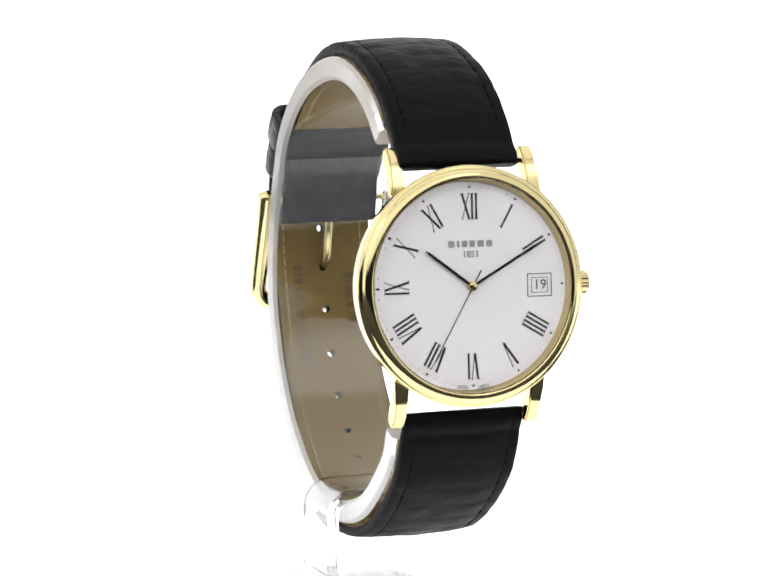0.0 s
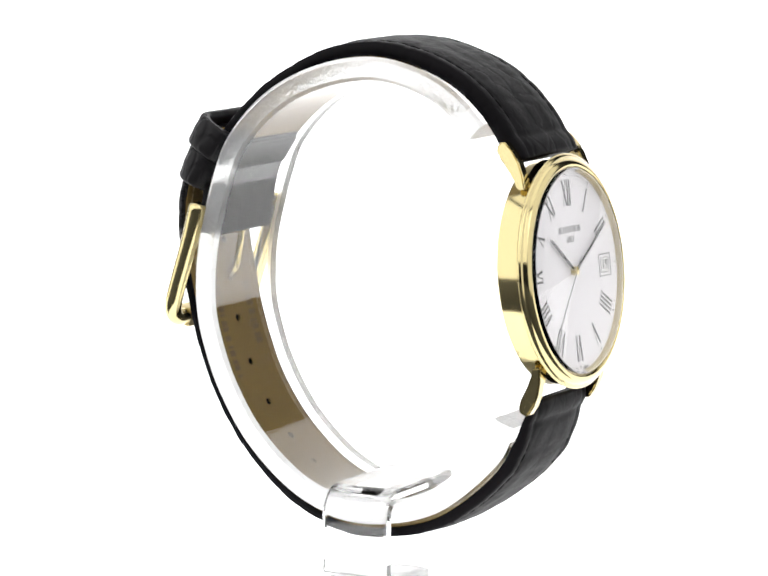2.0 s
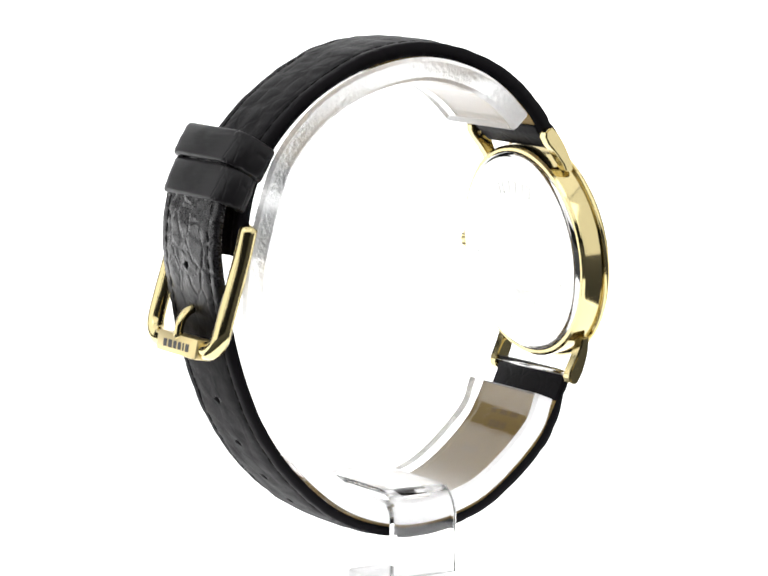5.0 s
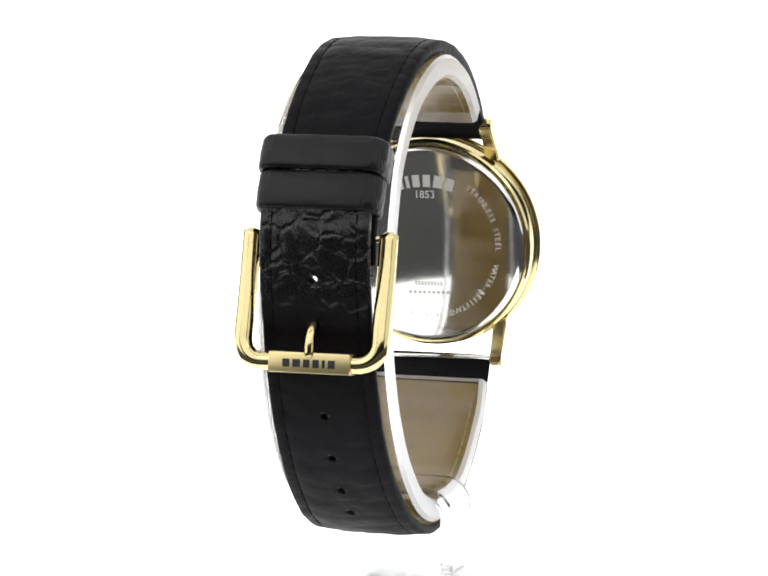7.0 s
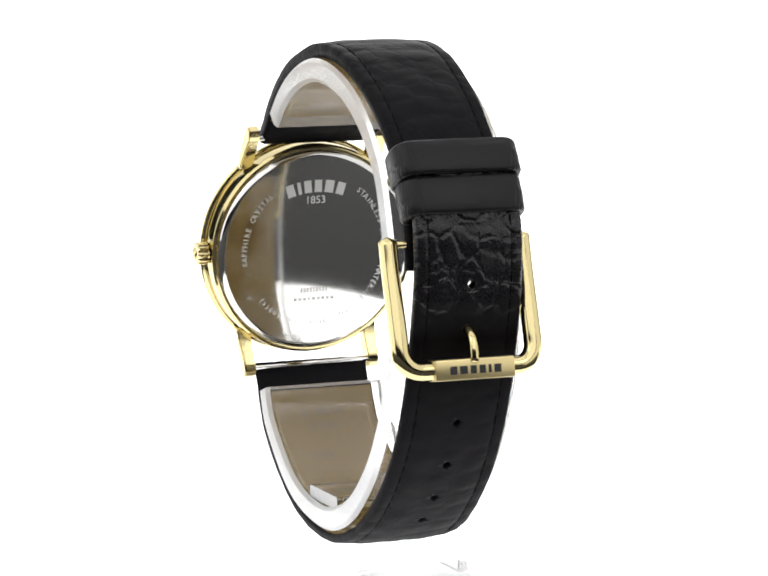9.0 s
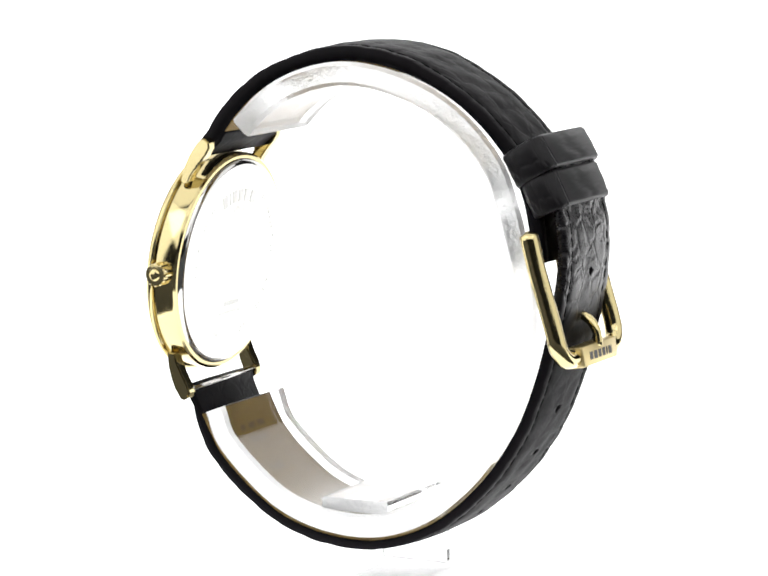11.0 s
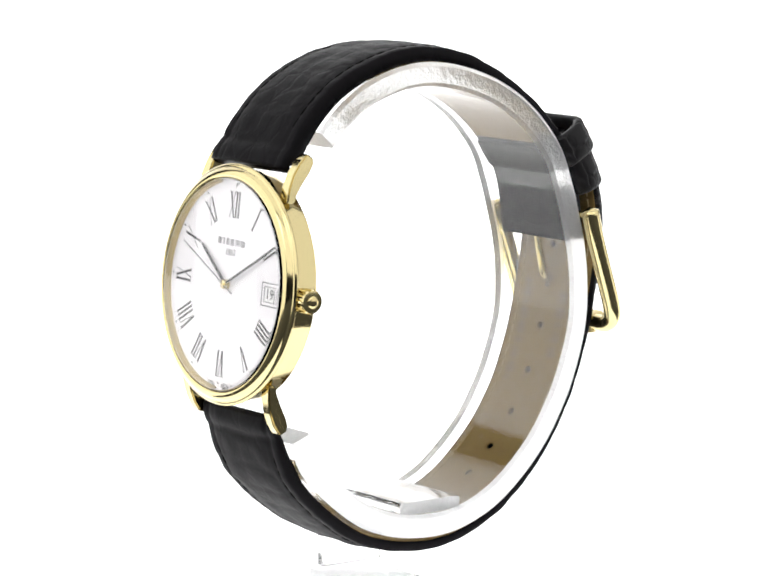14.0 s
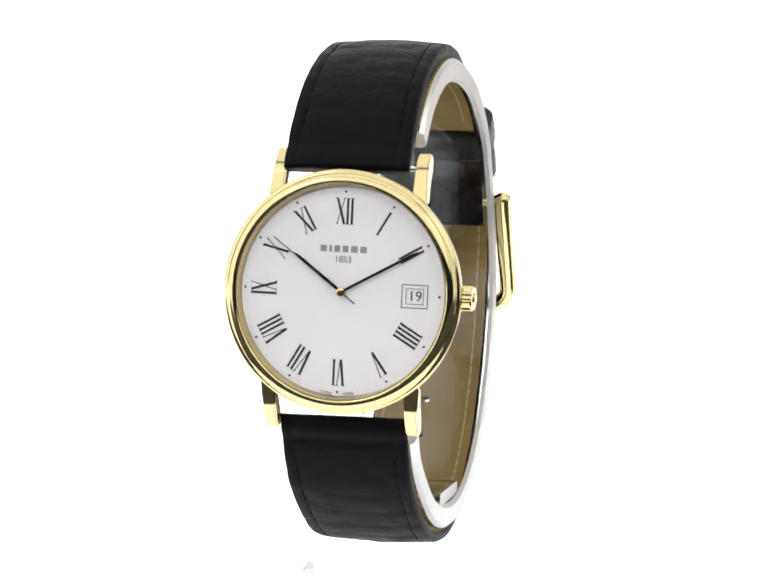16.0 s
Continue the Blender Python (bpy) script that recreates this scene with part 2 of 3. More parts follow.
# ---- the watch ----
X0 = 2.0                                     # middle of the strap, mm from the axis
LEAN = radians(6.3)
DIALM = Matrix(((1, 0, 0, 2.35), (0, math.sin(LEAN), -math.cos(LEAN), -29.4), (0, math.cos(LEAN), math.sin(LEAN), 3.7), (0, 0, 0, 1))) @ pose(0, 0, 0, 0, 0, -1.1)
CASE = Matrix.Diagonal((MM, MM, MM, 1)) @ DIALM @ Matrix.Scale(1.015, 4)      # x to 3 o'clock, y to 12, z out of the dial

LOWER = [(-27.9, -14.5), (-27.5, -17.6), (-24.1, -25.5), (-15.8, -32.9), (-8.5, -36.2), (0.0, -37.3), (7.2, -36.1), (14.5, -32.5), (21.6, -25.9), (26.4, -18.8),
         (29.1, -12.5), (30.9, -6.6), (32.4, 0.5), (33.3, 7.0), (33.0, 12.5), (31.4, 18.2), (29.2, 23.0)]
UPPER = [(-26.4, 21.0), (-25.2, 23.0), (-21.8, 27.7), (-17.6, 31.6), (-12.6, 34.4), (-6.2, 36.4), (0.0, 36.9), (7.2, 35.6), (14.0, 32.4), (20.2, 28.0), (25.5, 22.3),
         (28.2, 16.5), (29.2, 11.4), (29.6, 7.0)]


def strap(name, control, thick, width, body_mat, parent, label, turned=None, seed=0.0, swell=0.12):
    pts, length = spline(control, 0.5)

    def outer(s):
        hw, t = width(s) / 2, thick(s)
        half = [(hw - 0.05, -t + 0.16), (hw, -t * 0.5), (hw - 0.10, -0.22), (hw - 0.4, -0.03), (hw - 1.5, 0.04), (hw - 1.85, -0.04), (hw - 2.2, 0.10),
                (hw - 2.9, 0.18), (hw - 3.8, 0.26), (hw - 4.8, 0.30), (hw - 5.8, 0.33), (hw - 6.8, 0.35), (0.5, 0.36)]
        return [(a, h + scales(s * length, a, k)) for k, (a, h) in enumerate(half)] + [(-a, h + scales(s * length, -a, k)) for k, (a, h) in reversed(list(enumerate(half)))]

    def scales(run, across, k):
        """Square-set scales: cushions with creases between them, fading out down the edges."""
        if k < 2:
            return 0.0
        jog = 1.1 * noise.noise(Vector((run * 0.09, across * 0.16, 3.0)))
        row = (run + 1.6 * noise.noise(Vector((across * 0.22, run * 0.05, seed)))) / 4.3
        col = (across + jog) / 4.1 + 0.5
        crease = min(abs(row - round(row)) * 4.3, abs(col - round(col)) * 4.1 + (0.5 if k < 7 else 0.0))
        fold = 0.16 * math.exp(-((run - 1.6) / 0.9) ** 2) - 0.24 * math.exp(-((run - 3.3 - 0.5 * jog) / 0.45) ** 2)   # welt by the spring bar
        lump = 0.16 * noise.noise(Vector((run * 0.3, across * 0.3, 7.0 + seed)))
        return (swell * (min(1.0, crease / 0.9) ** 0.6 - 0.75) + lump + fold) * (0.7 if k < 6 else 1.0)

    def inner(s):
        hw, t = width(s) / 2 - 0.32, thick(s)
        return [(hw, -t + 0.4), (hw, -t + 0.08), (hw - 0.2, -t), (-hw + 0.2, -t), (-hw, -t + 0.08), (-hw, -t + 0.4)]

    body = part(name, band(pts, outer, length), body_mat, parent, label)
    cover = len(pts) if turned is None else int(turned * len(pts))
    head = int(5.0 / 0.5)
    lining = part("lining", band(pts[head:cover], lambda s: inner((head + s * (cover - head)) / len(pts)), length * (cover - head) / len(pts)), LINING, body, "tan leather lining")
    part("folded_end", band(pts[:head + 1], lambda s: [(a, h - 0.1) for a, h in inner(s * head / len(pts))], length * head / len(pts)), LEATHER, body, "black leather fold round the spring bar")
    if turned is not None:
        part("turned_end", band(pts[cover:], lambda s: [(a, h - 0.12) for a, h in inner(turned + s * (1 - turned))], length * (1 - turned)), LEATHER, body, "black leather end turned back at the buckle")
    fr = frames(pts)
    for nm, mat, at, h, owner in (("stitching", THREAD, 1.85, lambda s: 0.0, body), ("lining_stitching", TAN_THREAD, 1.7, lambda s: -thick(s) - 0.02, lining)):
        bm = bmesh.new()
        step = 4
        for i in range(13, (cover if owner is lining else len(fr)) - 7, step):
            for side in (-1, 1):
                s = i / len(fr)
                x = X0 + side * (width(s) / 2 - at)
                (p, t, n), (q, t2, n2) = fr[i], fr[i + 3]
                hh = h(s)
                tube(bm, [(x * MM, (p.x + n.x * hh) * MM, (p.y + n.y * hh) * MM), (x * MM, ((p.x + q.x) / 2 + n.x * (hh + 0.06)) * MM, ((p.y + q.y) / 2 + n.y * (hh + 0.06)) * MM),
                          (x * MM, (q.x + n2.x * hh) * MM, (q.y + n2.y * hh) * MM)], (0.09 if owner is body else 0.14) * MM, 6)
        tagged(part(nm, bm, mat, owner), kind="stuff")
    return body, lining, fr


def low_thick(s):
    """Thickness of the lower strap half in mm: thin at the spring bar, padded, then thin towards the tip."""
    return min(0.85 + 14 * s, 1.95 - 0.4 * min(1, s * 2.2))


def keeper(parent, centre, along, depth, halfw, wide):
    """A leather loop round both layers. centre: middle of its outer side (y, z); along: the strap's way there."""
    t = Vector(along).normalized()
    n = Vector((t.y, -t.x))
    if n.dot(Vector(centre)) < 0:
        n = -n
    ring, r = [], 2.4
    for sx, sn, a0 in ((1, 1, 0), (-1, 1, 90), (-1, -1, 180), (1, -1, 270)):
        for k in range(5):
            a = radians(a0 + 22.5 * k)
            ring.append((sx * (halfw - r) + r * math.cos(a), -depth / 2 + sn * (depth / 2 - r) + r * math.sin(a)))
    bm = bmesh.new()
    layer = bm.loops.layers.uv.new("UVMap")
    rings = []
    for shrink, s in ((0.0, -0.82), (0.0, -0.35), (-0.06, 0.0), (0.0, 0.35), (0.0, 0.82), (0.18, 0.97), (0.5, 1.0), (0.95, 0.97), (0.95, 0.0), (0.95, -0.97), (0.5, -1.0), (0.18, -0.97)):
        loop = []
        for a, h in ring:
            k = 1 - shrink / max(abs(a), 1) if abs(a) > 1 else 1
            hh = h + (-shrink if h > -depth / 2 else shrink)
            aa = a * k
            y, z = centre[0] + n.x * hh + t.x * s * wide / 2, centre[1] + n.y * hh + t.y * s * wide / 2
            loop.append(bm.verts.new(((X0 + aa) * MM, y * MM, z * MM)))
        rings.append(loop)
    for i in range(len(rings)):
        a, b = rings[i], rings[(i + 1) % len(rings)]
        for k in range(len(a)):
            j = (k + 1) % len(a)
            f = bm.faces.new((a[k], a[j], b[j], b[k]))
            for lp, uv in zip(f.loops, ((k, i), (k + 1, i), (k + 1, i + 1), (k, i + 1))):
                lp[layer].uv = (uv[0] * 2.2 * MM, uv[1] * 0.9 * MM)
    return part("strap_loop", bm, LOOP, parent, "black leather strap loop")


def roman(bm, text, hour):
    """A numeral with thick and thin strokes, its foot towards the middle."""
    wide = {"I": 0.62, "V": 1.25, "X": 1.35}
    total = sum(wide[c] for c in text)
    turn = Matrix.Rotation(radians(-30 * hour), 4, "Z")
    r0, r1 = 9.35, 13.0
    x = -total / 2
    for c in text:
        w = wide[c]
        mx = x + w / 2
        strokes = {"I": [(0, 0, 0.30)], "V": [(-w * 0.36, -0.02, 0.34), (w * 0.36, 0.05, 0.12)],
                   "X": [(-w * 0.40, w * 0.40, 0.34), (w * 0.38, -w * 0.38, 0.12)]}[c]
        for top, foot, t in strokes:
            prism(bm, [(mx + foot - t / 2, r0), (mx + foot + t / 2, r0), (mx + top + t / 2, r1), (mx + top - t / 2, r1)], 0.012, 0.045, CASE @ turn)
        for top, foot, t in strokes:
            for r, at, k in ((r1, top, -1), (r0, foot, 1)):
                if c == "V" and r == r0:
                    continue
                e = t / 2 + 0.11
                prism(bm, [(mx + at - e, r), (mx + at + e, r), (mx + at + e, r + 0.08 * k), (mx + at - e, r + 0.08 * k)], 0.014, 0.047, CASE @ turn)
        x += w
    return bm


def brand_bars(width, height, m, mat, parent, arc=0.0):
    """Six plain bars in place of a brand name."""
    ws = (1.0, 0.42, 0.9, 0.9, 1.1, 1.0)
    gap = 0.42
    k = width / (sum(ws) + gap * (len(ws) - 1))
    x = -width / 2
    for w in ws:
        mx = x + w * k / 2
        mm = m if not arc else m @ Matrix.Translation((0, -arc, 0)) @ Matrix.Rotation(-mx / arc, 4, "Z") @ Matrix.Translation((-mx, arc, 0))
        part("brand_bar", box(bmesh.new(), mx, 0, 0.02, w * k, height, 0.04, mm), mat, parent, smooth=False)
        x += (w + gap) * k


def arc_text(name, text, radius, size, middle, mat, parent, back):
    """Writing round the case back, tops outwards. middle: clockwise degrees of its middle from the top, as seen from the back."""
    step = size * 0.62 / radius
    bm = bmesh.new()
    for i, c in enumerate(text):
        if c == " ":
            continue
        a = radians(middle) + (i - (len(text) - 1) / 2) * step
        cu = bpy.data.curves.new("letter", "FONT")
        cu.body, cu.size, cu.extrude, cu.align_x, cu.align_y, cu.resolution_u = c, size, 0.015, "CENTER", "CENTER", 1
        tmp = bpy.data.objects.new("letter", cu)
        scene.collection.objects.link(tmp)
        bpy.context.view_layer.update()
        me = bpy.data.meshes.new_from_object(tmp)
        bpy.data.objects.remove(tmp)
        me.transform(back @ Matrix.Rotation(-a, 4, "Z") @ Matrix.Translation((0, radius, 0)))
        bm.from_mesh(me)
        bpy.data.meshes.remove(me)
    return part(name, bm, mat, parent, smooth=False)


def wristwatch():
    w = new("wristwatch")
    tagged(w, "gold-plated round wristwatch with white dial on black leather strap", "wristwatch")

    # case
    bm = lathe(bmesh.new(), [(15.6, -4.0), (16.0, -3.9), (16.3, -3.6), (16.35, -3.4), (16.35, -0.52), (16.2, -0.37), (15.9, -0.35), (14.9, -0.4), (14.9, -3.8)], CASE, 160, True)
    case = sharp(part("case", bm, GOLD, w, "polished gold-plated case"), 30)
    bm = lathe(bmesh.new(), [(16.3, -0.34), (16.85, -0.28), (17.05, -0.05), (17.0, 0.25), (16.7, 0.42), (16.45, 0.46), (16.42, 0.6), (16.3, 0.85), (15.9, 1.15), (15.45, 1.3), (15.1, 1.28),
                             (15.05, 1.16), (14.95, 0.95), (14.95, -0.26)], CASE, 160, True)
    part("bezel", bm, GOLD, case, "stepped polished gold bezel")
    bm = lathe(bmesh.new(), [(14.93, 0.93), (14.44, 0.02), (14.44, -0.22), (14.93, -0.22)], CASE, 128, True)
    sharp(part("inner_flange", bm, GOLD_SATIN, case, "satin gold flange round the dial"))
    for sx in (-1, 1):
        for sy in (-1, 1):
            bm = bmesh.new()
            prof = [(12.7, -0.7), (14.8, -0.95), (16.6, -1.5), (18.3, -2.35), (19.4, -3.25), (19.75, -3.75), (19.1, -4.7), (18.3, -4.85), (17.2, -4.4), (15.5, -3.25), (13.8, -2.3), (12.7, -2.0)]
            a = [bm.verts.new(CASE @ Vector((sx * 9.25, sy * v, h))) for v, h in prof]
            b = [bm.verts.new(CASE @ Vector((sx * (11.05 + 0.08 * max(0, 17.5 - v)), sy * v, h))) for v, h in prof]
            bm.faces.new(a)
            bm.faces.new(b[::-1])
            for k in range(len(a)):
                j = (k + 1) % len(a)
                bm.faces.new((a[k], a[j], b[j], b[k]))
            bmesh.ops.recalc_face_normals(bm, faces=bm.faces)
            bmesh.ops.bevel(bm, geom=[e for e in bm.edges if e.calc_face_angle(0) > radians(50)], offset=0.22 * MM, segments=2, affect="EDGES")
            sharp(part("lug", bm, GOLD, case, "curved gold lug"), 40)
    for v, h in ((17.5, -3.0), (-18.0, -4.3)):
        bm = tube(bmesh.new(), [tuple(CASE @ Vector((x, v, h))) for x in (-9.3, 0, 9.3)], 0.4 * MM, 10)
        part("spring_bar", bm, STEEL, case, "steel spring bar")
    # crown
    cm = CASE @ Matrix.Translation((16.2, 0, -1.7)) @ Matrix.Rotation(radians(90), 4, "Y")
    crown = part("crown", sharp_knurl(cm), GOLD, w, "fluted gold winding crown")
    sharp(crown, 25)
    bm = lathe(bmesh.new(), [(0, 2.52), (0.5, 2.5), (0.85, 2.38), (0.9, 2.2), (0, 2.2)], cm, 32)
    part("crown_cap", bm, GOLD, crown)
    # case back
    back = CASE @ Matrix.Translation((0, 0, -4.55)) @ Matrix.Rotation(radians(180), 4, "Y")
    bm = lathe(bmesh.new(), [(0, 0.0), (14.6, 0.0), (14.9, -0.06), (15.25, -0.3), (15.5, -0.62), (15.55, -0.8), (0, -0.8)], back, 128)
    cb = sharp(part("case_back", bm, STEEL, w, "polished steel case back with engraving"), 30)
    eng = back @ Matrix.Translation((0, 0, 0.01))
    brand_bars(9.6, 1.9, eng @ Matrix.Translation((0, 10.0, 0)), ENGRAVED, cb, 14.0)
    lettering("engraved_year", "1853", 1.7, eng @ Matrix.Translation((0, 7.8, 0)), ENGRAVED, cb)
    arc_text("engraved_text", "STAINLESS STEEL", 11.4, 1.25, 66, ENGRAVED, cb, eng)
    arc_text("engraved_text", "WATER-RESISTANT 3bar (30m/100ft)", 11.4, 1.25, 169, ENGRAVED, cb, eng)
    arc_text("engraved_text", "SAPPHIRE CRYSTAL", 11.4, 1.25, 291, ENGRAVED, cb, eng)
    for y, wd, hh in ((-6.3, 4.6, 0.75), (-7.7, 6.8, 0.5)):
        bm = bmesh.new()
        n = 9
        for k in range(n):
            box(bm, (k - (n - 1) / 2) * wd / n, y, 0.0, wd / n * 0.7, hh, 0.03, eng)
        part("engraved_code", bm, ENGRAVED, cb, smooth=False)
    # dial
    dial = part("dial", lathe(bmesh.new(), [(0, 0), (14.4, 0), (14.4, -0.24), (0, -0.24)], CASE, 128), ENAMEL, w, "plain silvery white dial")
    sharp(dial)
    for hour, text in ((1, "I"), (2, "II"), (4, "IIII"), (5, "V"), (6, "VI"), (7, "VII"), (8, "VIII"), (9, "IX"), (10, "X"), (11, "XI"), (12, "XII")):
        part("roman_numeral", roman(bmesh.new(), text, hour), INK, dial, "black roman numeral", smooth=False)
    for k in range(12):
        m = CASE @ Matrix.Rotation(radians(30 * k), 4, "Z") @ Matrix.Translation((0, 13.87, 0))
        part("hour_dot", lathe(bmesh.new(), [(0, 0.05), (0.17, 0.05), (0.17, 0.01), (0, 0.01)], m, 12), INK, dial, smooth=False)
    bm = bmesh.new()
    for k in range(60):
        if k % 5:
            lathe(bm, [(0, 0.04), (0.075, 0.04), (0.075, 0.01), (0, 0.01)], CASE @ Matrix.Rotation(radians(6 * k), 4, "Z") @ Matrix.Translation((0, 13.87, 0)), 8)
    tagged(part("minute_dots", bm, GREY_INK, dial, smooth=False), kind="stuff")
    brand_bars(6.6, 0.9, CASE @ Matrix.Translation((0, 5.95, 0.012)), BRAND_INK, dial)
    lettering("dial_year", "1853", 1.25, CASE @ Matrix.Translation((0, 4.45, 0.03)), GREY_INK, dial)
    for side, text in ((-1, "SWISS"), (1, "MADE")):
        m = CASE @ Matrix.Rotation(radians(side * 6.5), 4, "Z") @ Matrix.Translation((0, -14.15, 0.03))
        lettering("dial_origin", text, 0.62, m, GREY_INK, dial)
    # date window: stepped frame, date disc below the dial's level
    win = CASE @ Matrix.Translation((10.4, -0.1, 0))
    for nm, a, b, t, mat in (("date_frame", 1.82, 1.58, 0.11, INK), ("date_frame", 1.22, 1.06, 0.09, GREY_INK)):
        bm = bmesh.new()
        for sx in (-1, 1):
            box(bm, sx * a, 0, 0.03, t, 2 * b + t, 0.05, win)
            box(bm, 0, sx * b, 0.03, 2 * a - t, t, 0.05, win)
        part(nm, bm, mat, dial, smooth=False)
    bm = box(bmesh.new(), 0, 0, 0.012, 2.3, 2.0, 0.016, win)
    disc = part("date_disc", bm, material("date_white", (0.84, 0.83, 0.82), 0.5), dial, "white date disc", smooth=False)
    lettering("date_number", "19", 2.0, win @ Matrix.Translation((0.08, 0, 0.035)), INK, disc)
    # hands
    for nm, ang, ln, tail, w0, h in (("hour_hand", -53.6, 8.5, 0.0, 0.44, 0.34), ("minute_hand", 60.6, 12.3, 0.0, 0.38, 0.5)):
        m = CASE @ Matrix.Rotation(radians(-ang), 4, "Z")
        bm = prism(bmesh.new(), [(-w0 * 0.5, 0), (w0 * 0.5, 0), (w0 * 0.5, ln * 0.9), (w0 * 0.22, ln), (-w0 * 0.22, ln), (-w0 * 0.5, ln * 0.9)], h, h + 0.1, m)
        part(nm, bm, HAND, w, "slim black " + nm.replace("_", " "), smooth=False)
    bm = lathe(bmesh.new(), [(0, 0.92), (0.35, 0.9), (0.6, 0.82), (0.66, 0.62), (0.66, 0.02), (0, 0.02)], CASE, 32)
    sharp(part("hand_pinion", bm, GOLD, w, "gold centre cap"), 40)
    # second hand lies in its own space, so that it can turn
    bm = prism(bmesh.new(), [(-0.1, -2.6), (0.1, -2.6), (0.08, 0), (0.06, 12.4), (-0.06, 12.4), (-0.08, 0)], 0.7, 0.76, Matrix.Diagonal((MM, MM, MM, 1)))
    sec = part("second_hand", bm, HAND, w, "thin black sweep second hand", smooth=False)
    # crystal
    bm = lathe(bmesh.new(), [(0, 1.52), (14.3, 1.5), (14.7, 1.42), (14.88, 1.25), (14.88, 1.0), (0, 1.0)], CASE, 96)
    cr = sharp(part("crystal", bm, CRYSTAL, w, "clear flat sapphire crystal"))
    cr.visible_shadow = False

    # strap
    up, up_lining, fr_up = strap("strap_twelve", UPPER, lambda s: min(2.0 + 20 * s, 2.8 - 0.75 * min(1, s * 1.6)), lambda s: 18.3 - 2.6 * min(1, s * 1.15), LEATHER, w, "black leather strap half with tan lining", 0.77, 1.0)
    low, low_lining, fr_low = strap("strap_six", LOWER, low_thick, lambda s: (18.6 - 2.3 * min(1, s * 1.6)) * (1 if s < 0.955 else math.sqrt(max(0.12, 1 - ((s - 0.955) / 0.05) ** 2))),
                                    LEATHER_GLOSS, w, "black grained leather strap half with punched holes", None, 5.0)
    cutters = []
    for zt, side in ((5.0, 1), (-1.2, 1), (-8.2, 1), (-15.2, 1), (-21.8, 1), (-27.4, 1), (-31.5, 1)):
        p, t, n = min(fr_low[int(0.42 * len(fr_low)):], key=lambda q: abs(q[0].y - zt))
        bm = bmesh.new()
        q = Vector((0, n.x, n.y)).to_track_quat("Z", "Y").to_matrix().to_4x4()
        lathe(bm, [(0, 2), (0.62, 2), (0.62, -4), (0, -4)], Matrix.Diagonal((MM, MM, MM, 1)) @ Matrix.Translation((X0 - 0.1, p.x, p.y)) @ q, 14)
        cutters.append(part("cutter", bm, INK, None))
    for ob in (low, low_lining):
        cut(ob, cutters)
    for f in low_lining.data.polygons:
        f.use_smooth = False
    for c in cutters:
        bpy.data.objects.remove(c)
    # faint stamps running along the lining, beside the holes
    back_half = fr_low[len(fr_low) // 2:]
    for across, z0, z1, high in ((-4.4, -1.0, -17.5, 1.5), (4.2, -2.5, -13.5, 1.9)):
        bm = bmesh.new()
        z, k = z0, 0
        while z > z1:
            p, t, n = min(back_half, key=lambda q: abs(q[0].y - z))
            q = Matrix(((1, 0, 0), (0, t.x, n.x), (0, t.y, n.y))).to_4x4()
            long = (0.9, 0.45, 1.0, 0.7)[k % 4]
            box(bm, 0, 0, 0, high, long, 0.05, Matrix.Diagonal((MM, MM, MM, 1)) @ Matrix.Translation((X0 + across, p.x - n.x * 1.6, p.y - n.y * 1.6)) @ q)
            z -= long / 2 + 0.85
            k += 1
        part("stamp", bm, LINING_PRINT, low_lining, smooth=False)
    # darker stamps on the lining below the dial
    bm = bmesh.new()
    for run, marks in ((19, ((-2.6, 2.2), (0.2, 2.0), (2.9, 1.4))), (25, ((-1.4, 1.3), (0.3, 1.2), (1.9, 1.3))), (37, ((1.2, 2.6), (3.4, 1.0)))):
        p, t, n = fr_low[run]
        q = Matrix(((1, 0, 0), (0, t.x, n.x), (0, t.y, n.y))).to_4x4()
        for across, wide in marks:
            box(bm, 0, 0, 0, wide, 1.3, 0.06, Matrix.Diagonal((MM, MM, MM, 1)) @ Matrix.Translation((X0 + across, p.x - n.x * low_thick(run / len(fr_low)), p.y - n.y * low_thick(run / len(fr_low)))) @ q)
    part("stamp", bm, LINING_PRINT, low_lining, smooth=False)
    keeper(w, (32.2, 18.0), (-0.42, 0.91), 5.9, 9.2, 5.6)
    keeper(w, (30.2, 23.2), (-0.52, 0.85), 7.3, 9.4, 5.2)

    # buckle
    bk = new("buckle")
    bk.parent = w
    bk["label"] = "polished gold pin buckle"
    side, _ = spline([(28.5, 11.2), (29.6, 7.0), (31.1, 2.2), (32.6, -2.6), (33.6, -6.6)], 0.6)
    xs, path, xb = 10.2, [], 2.4
    for p in side[:-5]:
        path.append(((xb - xs) * MM, p.x * MM, p.y * MM))
    r = 3.0
    for k in range(1, 10):
        a = radians(10 * k)
        q = side[-6].lerp(side[-1], math.sin(a))
        path.append(((xb - xs + r * (1 - math.cos(a))) * MM, q.x * MM, q.y * MM))
    path += [(2 * xb * MM - x, y, z) for x, y, z in path[::-1]]
    part("frame", tube(bmesh.new(), path, 1.35 * MM, 16), GOLD, bk)
    part("hinge_pin", tube(bmesh.new(), [((xb - xs) * MM, 28.2 * MM, 10.6 * MM), ((xb + xs) * MM, 28.2 * MM, 10.6 * MM)], 0.5 * MM, 10), GOLD, bk)
    e = side[-1]
    tilt = Matrix.Diagonal((MM, MM, MM, 1)) @ Matrix.Translation((2.05, e.x + 0.15, e.y)) @ Matrix.Rotation(radians(9), 4, "X")
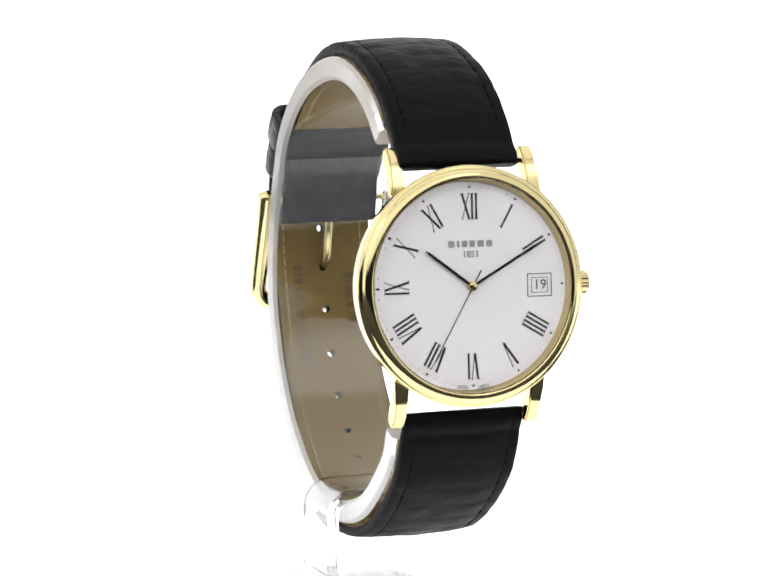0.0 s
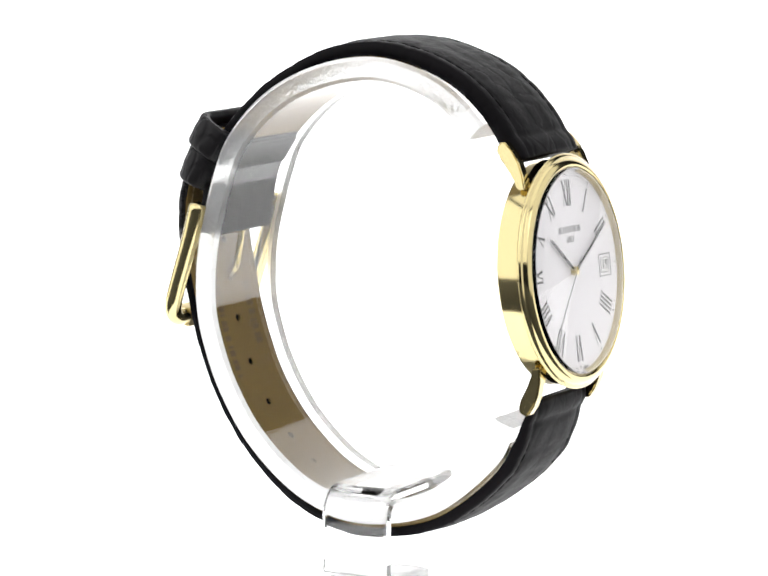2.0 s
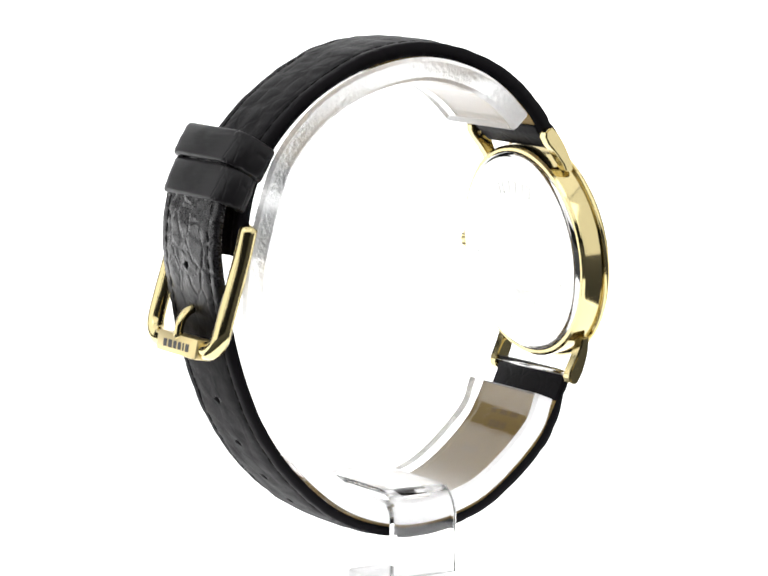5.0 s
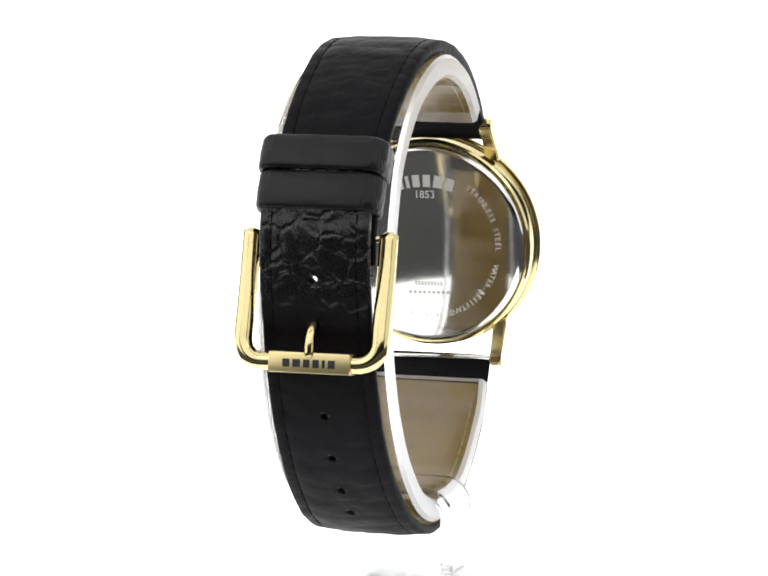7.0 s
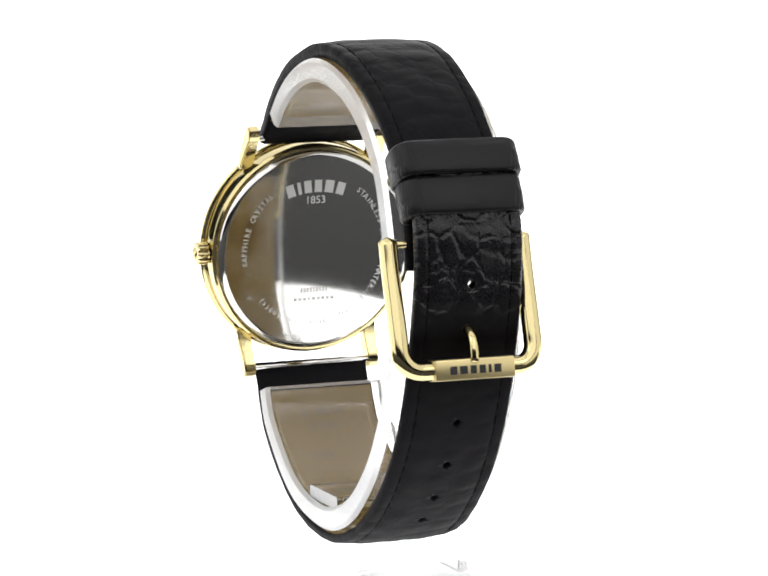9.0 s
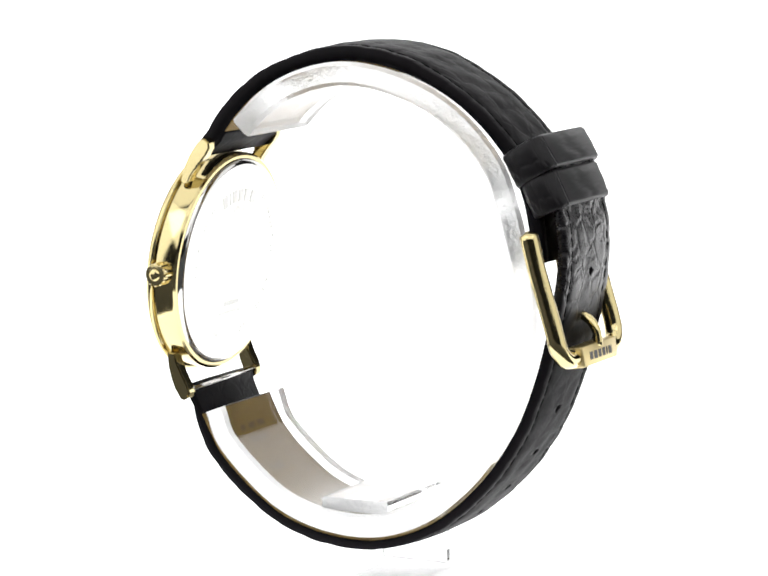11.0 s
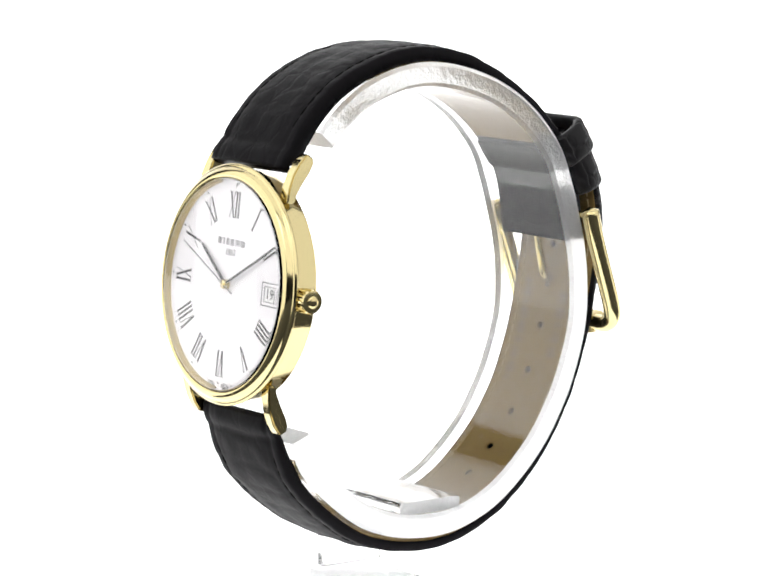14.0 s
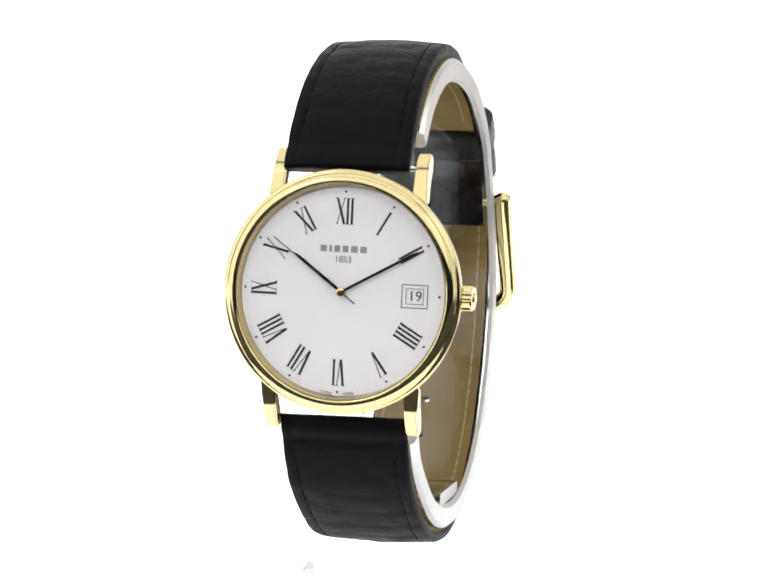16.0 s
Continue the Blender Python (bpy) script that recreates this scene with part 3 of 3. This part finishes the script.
    plate = sharp(part("name_plate", box(bmesh.new(), 0, 0, 0, 12.2, 3.0, 3.0, tilt, 0.3 * MM), GOLD_SATIN, bk, "satin gold plate on the buckle bar"), 30)
    brand_bars(7.8, 1.15, tilt @ Matrix.Translation((0, 1.5, -0.1)) @ Matrix.Rotation(radians(-90), 4, "X"), INK, plate)
    tong, _ = spline([(28.1, 10.2), (28.3, 7.0), (28.9, 3.6), (29.8, 0.8), (31.2, -0.7), (33.4, -1.8), (34.5, -3.3), (34.9, -5.4)], 0.5)
    part("tongue", tube(bmesh.new(), [((X0 + 0.1) * MM, p.x * MM, p.y * MM) for p in tong], 0.68 * MM, 12), GOLD, bk)
    return w, sec


def sharp_knurl(m):
    bm = bmesh.new()
    n = 48
    rings = []
    for h, big in ((0.3, 0), (0.45, 1), (1.95, 1), (2.2, 0), (2.25, -1)):
        ring = []
        for k in range(n):
            r = {0: 1.55, 1: 1.75 if k % 4 < 2 else 1.58, -1: 0.95}[big]
            a = 2 * math.pi * k / n
            ring.append(bm.verts.new(m @ Vector((r * math.cos(a), r * math.sin(a), h))))
        rings.append(ring)
    for a, b in zip(rings, rings[1:]):
        for k in range(n):
            bm.faces.new((a[k], a[(k + 1) % n], b[(k + 1) % n], b[k]))
    bm.faces.new(rings[-1])
    lathe(bm, [(0.9, 0.35), (0.9, -0.8)], m, 16)
    return bm


# ---- display stand ----
def display_stand():
    st = new("display_stand")
    tagged(st, "clear acrylic display stand with an open cuff inside the strap", "display stand")
    pts, length = spline([(-24.9, -18.6), (-22.5, -23.9), (-14.8, -30.9), (-7.9, -34.1), (0.0, -35.2), (6.8, -34.2), (13.6, -30.9), (20.4, -24.7), (24.9, -17.9), (27.5, -11.8), (29.1, -5.6),
                          (29.3, 0.5), (28.7, 6.0), (27.5, 11.0), (26.2, 15.5), (23.9, 21.2), (19.1, 26.9), (13.3, 31.0), (6.6, 33.6), (0.0, 34.7), (-5.8, 34.2), (-11.7, 32.2), (-16.2, 29.3), (-19.9, 25.6)], 0.9)

    def sec(s):
        hw, t, r = 9.7, 3.5, 0.55
        return [(hw - r, 0), (hw, -r), (hw, -t + r), (hw - r, -t), (-hw + r, -t), (-hw, -t + r), (-hw, -r), (-hw + r, 0)]
    cuff = part("cuff", band(pts, sec, length), ACRYLIC, st, "clear open acrylic cuff with frosted edges")
    sharp(cuff, 40)
    cuff.data.materials.append(FROSTED)
    for f in cuff.data.polygons:
        f.material_index = 1 if abs(f.normal.x) > 0.6 or len(f.vertices) > 4 else 0
    # one bent strip: leg, rounded bend, tongue lying in the cuff
    line = [(-9.6, -42.6), (-9.6, -39.0), (-9.6, -35.5)]
    line += [(-6.4 - 3.2 * math.cos(radians(a)), -33.8 + 3.2 * math.sin(radians(a))) for a in range(0, 91, 15)]
    line += [(-3.0, -30.6), (1.0, -30.6), (6.0, -30.6), (10.9, -30.6)]
    bm = bmesh.new()
    rings, half, thick, e = [], 5.45, 0.95, 0.3
    for k, (px, pz) in enumerate(line):
        a, b = line[max(k - 1, 0)], line[min(k + 1, len(line) - 1)]
        t = Vector((b[0] - a[0], b[1] - a[1])).normalized()
        ring = [(half, -thick + e), (half, thick - e), (half - e, thick), (-half + e, thick), (-half, thick - e), (-half, -thick + e), (-half + e, -thick), (half - e, -thick)]
        rings.append([bm.verts.new(((px - t.y * h) * MM, y * MM, (pz + t.x * h) * MM)) for y, h in ring])
    for a, b in zip(rings, rings[1:]):
        for k in range(8):
            bm.faces.new((a[k], a[(k + 1) % 8], b[(k + 1) % 8], b[k]))
    bm.faces.new(rings[0])
    bm.faces.new(rings[-1][::-1])
    bracket = sharp(part("bracket", bm, CLEAR, st, "clear acrylic strip bent from leg to tongue"), 32)
    bracket.data.materials.append(FROSTED)
    for f in bracket.data.polygons:
        f.material_index = 1 if len(f.vertices) > 4 else 0       # sawn ends
    bm = box(bmesh.new(), -4.6 * MM, 0, -44.65 * MM, 16.4 * MM, 11.2 * MM, 2.6 * MM, bevel=0.7 * MM)
    sharp(part("foot", bm, FROSTED, st, "clear acrylic foot"), 40)
    return st


studio()
table = turntable()
stand = display_stand()
watch, second_hand = wristwatch()


def motions():
    rows = [(t, pose(dx * MM, dy * MM, AIM + dz * MM, 0, 0, a)) for t, a, dx, dy, dz in TURN]
    walk(stand, rows)
    walk(watch, rows)
    walk(table, [(t, pose(dx * MM, dy * MM, 0, 0, 0, a)) for t, a, dx, dy, dz in TURN])
    ticks = []
    for k in range(17):
        m = Matrix.Translation(CASE.translation) @ DIALM.to_3x3().to_4x4() @ Matrix.Rotation(radians(-6 * (35 + k)), 4, "Z")
        a, b = max(0.0, k - 0.5), min(16.0, k + 0.4)
        ticks += [(a, m), (b, m)]
    walk(second_hand, ticks)


motions()
